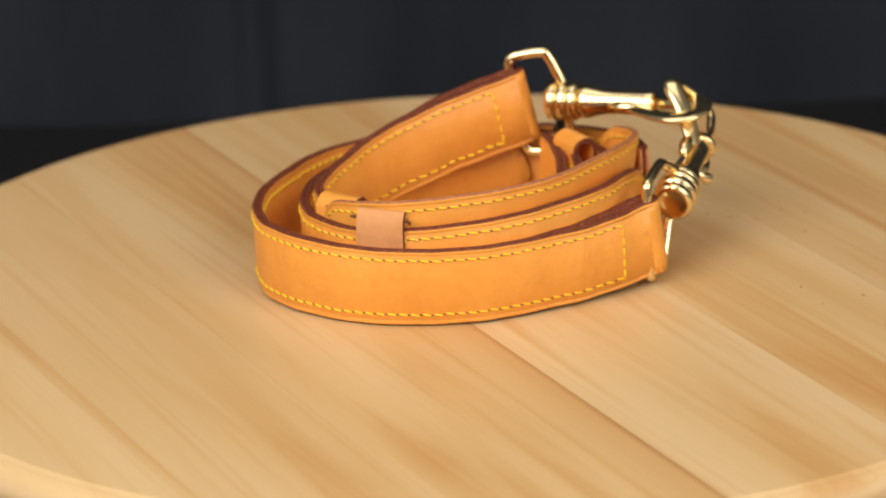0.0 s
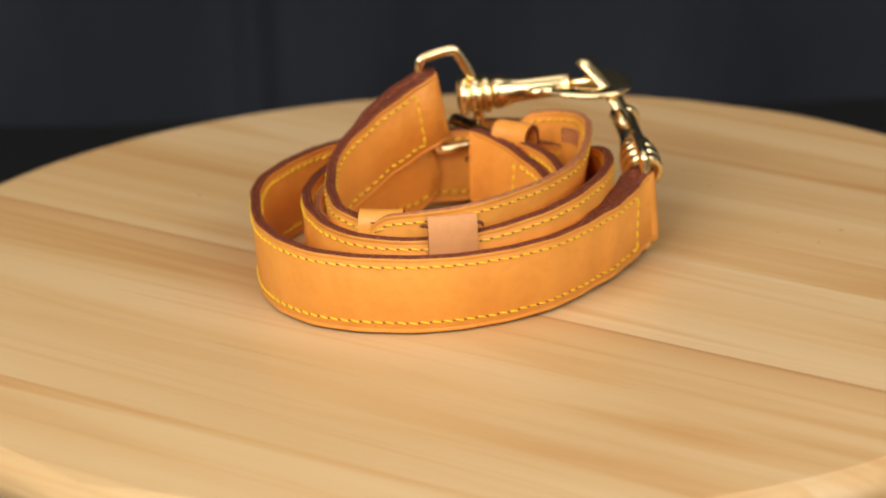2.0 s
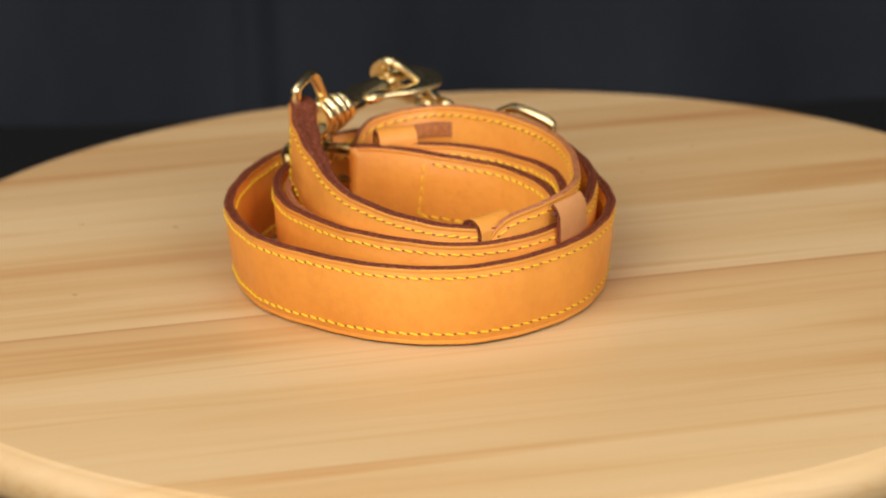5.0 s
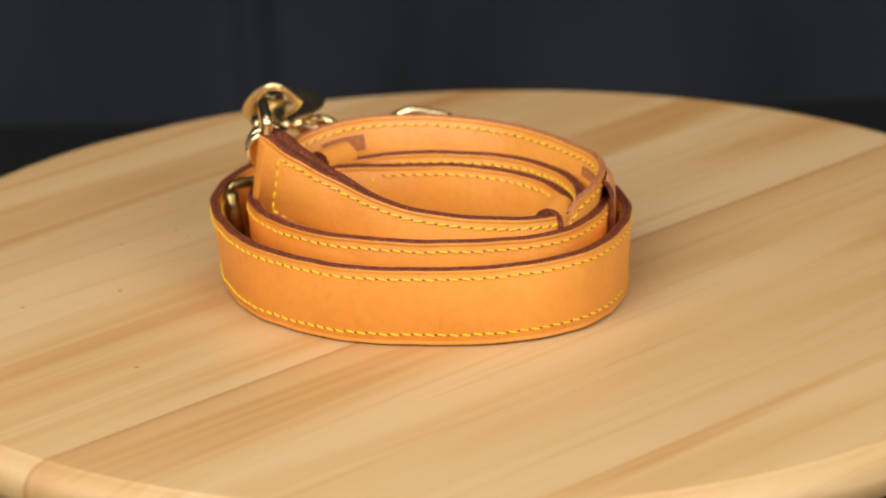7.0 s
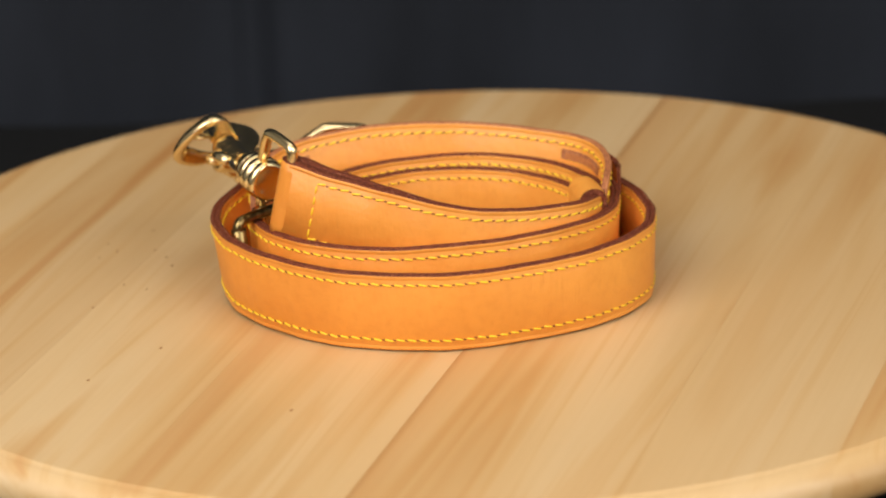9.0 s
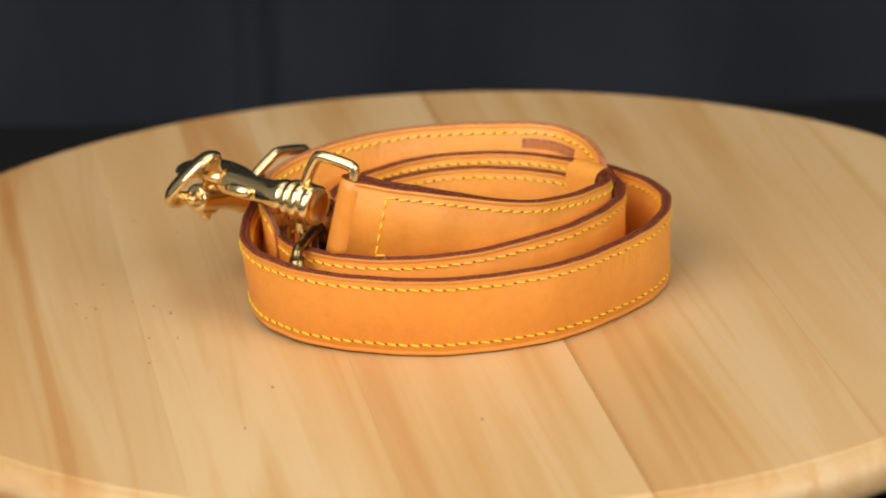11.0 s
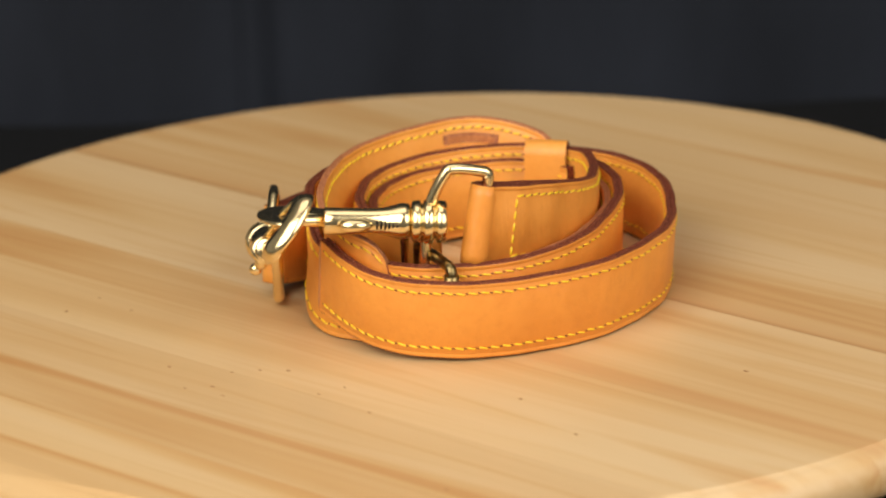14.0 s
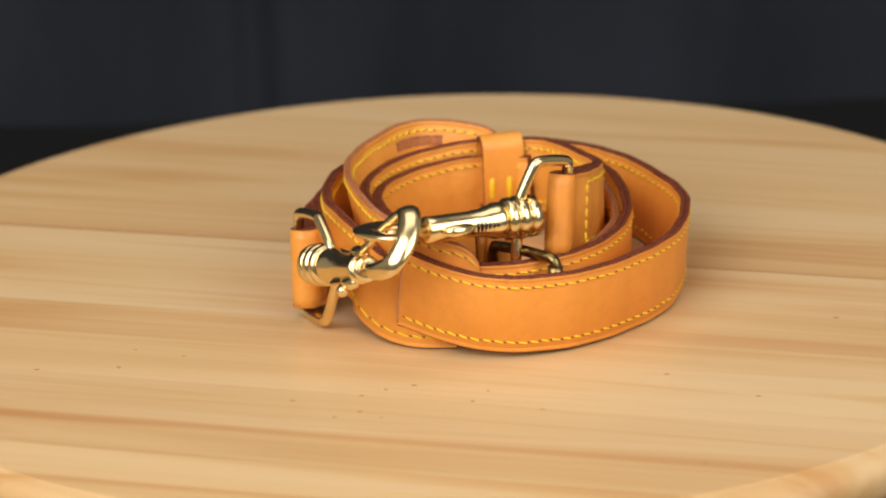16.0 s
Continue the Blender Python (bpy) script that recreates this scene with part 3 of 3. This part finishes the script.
# pale band of the tongue that grips the second turn
keeper = band("keeper", (-23.9, -37.6), -20.2, 0.0143, [(-0.8, 33.1), (-0.4, 32.9), (-0.1, 32.6), (0.8, 31.4), (1.3, 29.6), (1.4, 26), (0.9, 15), (0.7, 3)], 0.0014, RAW,
     label="pale unpolished leather keeper band")
bm = bmesh.new()
ca, sa = math.cos(radians(-20.2)), math.sin(radians(-20.2))
for k in (-8.0, 7.6):
    tube(bm, [Vector((-23.9 + (k + u) * ca + o * sa, -37.6 + (k + u) * sa - o * ca, z)) / 1000 for u, o, z in
              ((-1.4, 0.1, 31.0), (-0.5, 0.2, 31.1), (0.5, 0.25, 31.1), (1.2, 0.2, 30.6), (1.3, 0.2, 29.8))], [0.0003, 0.00055, 0.0006, 0.0005, 0.0003], 8)
part("slit", bm, HOLE, keeper, "dark ends of the slit the keeper passes through")
# loop that gathers the rising and the innermost turn
loop = band("keeper_loop", (-36.1, -16.8), -34.5, 0.0128, rounded(-4.0, 3.0, 8.5, 30.6, 3.2), 0.0016, LEATHER, closed=True, label="smooth leather keeper loop")
for k in (-2.8, 2.8):
    bm = bmesh.new()
    ca, sa = math.cos(radians(-34.5)), math.sin(radians(-34.5))
    base = Vector((-35.3 + k * ca - 4.9 * sa, -17.4 + k * sa + 4.9 * ca, 0))
    tube(bm, [(base + Vector((0, 0, z))) / 1000 for z in (12, 12.6, 18, 18.6)], [0.0004, 0.00085, 0.00085, 0.0004], 8)
    part("stitch", bm, THREAD, loop, "yellow thread stitch")
# the other small loop, at the far side of the coil
band("keeper_loop", (35.6, 30.0), 119, 0.0120, rounded(-4.2, 3.0, 3.0, 32.6, 3.4), 0.0016, LEATHER, closed=True, label="smooth leather keeper loop")

# ---------------------------------------------------------------- snap hooks
def snap_hook(eye, fwd, roll, ring_pts, leaf, local, pin, label, thumb, girth, squash):
    """A brass trigger snap: eye is the swivel's rear end, fwd the run of the body, ring_pts the bail that holds the strap."""
    x = Vector(fwd).normalized()
    y0 = Vector((0, 0, 1)).cross(x).normalized()
    m = Matrix((x, y0, x.cross(y0))).transposed().to_4x4()
    m = Matrix.Translation(Vector(eye) / 1000) @ m @ pose(0, 0, 0, roll) @ Matrix.Scale(0.001, 4)
    bm = bmesh.new()
    lathe(bm, [(10.6, 4.4), (11, 5.1), (12.2, 5.3), (13.5, 5.2), (15.5, 4.6), (18, 4.0), (22, 3.75), (32, 3.8), (34.5, 3.9), (35, 3.6), (35, 2.2)])
    bm.transform(m)
    arm = smooth3(leaf, 8)
    r = np.interp(np.linspace(0, 1, len(arm)), [0, 0.15, 0.4, 0.6, 0.85, 1], girth)
    if local:
        arm = [m @ p for p in arm]
    else:
        arm = [p / 1000 for p in arm]
    tube(bm, arm, [k / 1000 for k in r], 16, squash)
    hook = part("snap_hook", bm, BRASS, leash, label)
    bm = bmesh.new()
    lathe(bm, [(0.9, 0.4), (0.8, 3.6), (0.1, 4.5), (0.15, 5.2), (0.6, 6.0), (2.6, 6.1), (3.1, 5.7), (3.3, 5.0), (3.8, 5.0), (4.0, 5.9), (4.5, 6.3), (6.3, 6.3), (6.8, 5.9), (7.0, 5.0),
               (7.5, 5.0), (7.7, 5.8), (8.1, 6.1), (9.6, 6.0), (10.2, 5.4), (10.5, 4.4)])
    bm.transform(m)
    part("swivel_collar", bm, BRASS, hook)
    bm = bmesh.new()
    tube(bm, [(33, 0, 0), (pin - 2, -0.4, 0), (pin, -0.6, 0)], [1.8, 1.7, 1.2], 12)
    bm.transform(m)
    part("gate_pin", bm, BRASS, hook)
    turned = m @ pose(0, 0, 0, thumb)
    for sg in (1, -1):
        bm = bmesh.new()
        tube(bm, [(21.5, 3.4 * sg, 0), (22.5, 4.2 * sg, 0), (25, 4.7 * sg, 0), (28, 4.7 * sg, 0), (30, 4.2 * sg, 0), (31, 3.4 * sg, 0)], [0.6, 1.5, 1.9, 1.9, 1.5, 0.6], 12)
        bm.transform(turned)
        part("trigger", bm, BRASS, hook)
        bm = bmesh.new()
        for k in range(6):
            xk = 14.3 + k * 1.15
            tube(bm, [(xk, 3.6 * sg, -1.2), (xk, (5.05 - 0.14 * k) * sg, 0), (xk, 3.6 * sg, 1.2)], 0.35, 6)
        bm.transform(turned)
        part("spring", bm, SPRING, hook, "dark steel coil spring in the trigger slot")
    bm = bmesh.new()
    tube(bm, [Vector(p) / 1000 for p in smooth3(ring_pts, 6)], 0.00165, 12, closed=True)
    part("bail", bm, BRASS, hook)
    return hook


def bail(top0, top1, bot0, bot1, eye_top, eye_bot):
    def lerp(a, b, k):
        return tuple(a[i] + (b[i] - a[i]) * k for i in range(3))
    return [lerp(top0, bot0, 0.06), lerp(top0, top1, 0.12), lerp(top0, top1, 0.85), lerp(top1, eye_top, 0.2), eye_top,
            lerp(eye_top, eye_bot, 0.5), eye_bot, lerp(bot1, eye_bot, 0.2), lerp(bot0, bot1, 0.85), lerp(bot0, bot1, 0.12), lerp(top0, bot0, 0.94)]


snap_hook((27.6, 52.9, 37), (31.9, -12.6, 1.9), 6,
          bail((15.2, 55.2, 50.4), (27, 53, 52.8), (20.6, 54.3, 20), (34.5, 51, 21.5), (32, 51.2, 42.5), (33.6, 51, 31.5)),
          [(25, -2.0, 0), (30.5, -5.0, 0), (36.5, -8.4, 0), (42, -10.4, 0), (46.8, -10.2, 0), (49.6, -7.4, 0), (50, -3.4, 0), (48.6, 1, 0), (46.6, 3.8, 0), (44.6, 4.2, 0), (44, 2.0, 0)],
          True, 47, "polished brass trigger snap hook, clipped through the other hook", -4, [2.4, 3.7, 4.1, 4.0, 3.2, 1.5], 0.36)
lower = snap_hook((62.3, -1.7, 20.6), (11.8, 33.8, 9.2), 60,
          bail((54, -15.6, 31), (59, -2.5, 34), (54.8, -14.8, 1.9), (59.8, -0.5, 2.0), (64.0, 7.0, 27.4), (62.4, 6.8, 17.0)),
          [(71.5, 20.5, 27.7), (70, 26.5, 33.7), (67.5, 32, 40.6), (65.2, 37.5, 45.4), (67.6, 41.4, 44.2), (72.6, 43.8, 39.2), (76.9, 42.4, 34.0), (76.6, 36.4, 30.8), (75.2, 30.6, 29.8)],
          False, 38, "polished brass trigger snap hook hanging from the strap's outer end", 0, [2.0, 2.6, 3.2, 3.3, 2.8, 1.6], 0.5)
bm = bmesh.new()
ax = Vector((8.8, 31.8, 9.2)).normalized()
c0 = Vector((73.2, 26.6, 28.3))
tube(bm, [(c0 + ax * k) / 1000 for k in (0, 0.4, 1.6, 2.0)], [0.0034, 0.0042, 0.0042, 0.0034], 20)
part("eye_plate", bm, BRASS, lower)
bm = bmesh.new()
tube(bm, [Vector(p) / 1000 for p in ((71, 18, 23.5), (73.2, 19.8, 21.6), (74, 20.4, 21), (74.8, 21, 20.3), (75.3, 21.4, 19.9))],
     [0.0011, 0.0011, 0.0018, 0.0018, 0.0009], 12)
part("knob", bm, BRASS, lower)

# buckle frame standing across the second turn
bm = bmesh.new()
ring = smooth3([(31.8, 41, 26.6), (31.6, 49, 27), (31.4, 58, 27), (31.3, 63.2, 25.4), (31.3, 61.8, 14), (31.3, 60.4, 3.2), (31.4, 57, 1.6), (31.6, 49, 1.5),
                (31.8, 41, 1.8), (31.4, 39.4, 4), (31, 39, 14), (31.2, 39.4, 24)], 6)
tube(bm, [p / 1000 for p in ring], 0.0016, 12, closed=True)
buckle = part("buckle", bm, OLD, leash, "tarnished dark brass buckle frame")
bm = bmesh.new()
tube(bm, [Vector((31.3, 60.2 + 0.12 * z, z)) / 1000 for z in (3.5, 3.7, 24.6, 24.8)], [0.0018, 0.0022, 0.0022, 0.0018], 14)
part("roller", bm, OLD, buckle)
bm = bmesh.new()
tube(bm, [Vector(p) / 1000 for p in ((31.3, 46, 17.5), (26.6, 45.2, 18.6), (25.6, 40.5, 19), (26.6, 36.5, 18.6))], [0.0012, 0.0012, 0.0011, 0.0006], 8)
part("prong", bm, OLD, buckle)


def motions():
    walk(turntable, SPIN)
    walk(leash, SPIN)


motions()
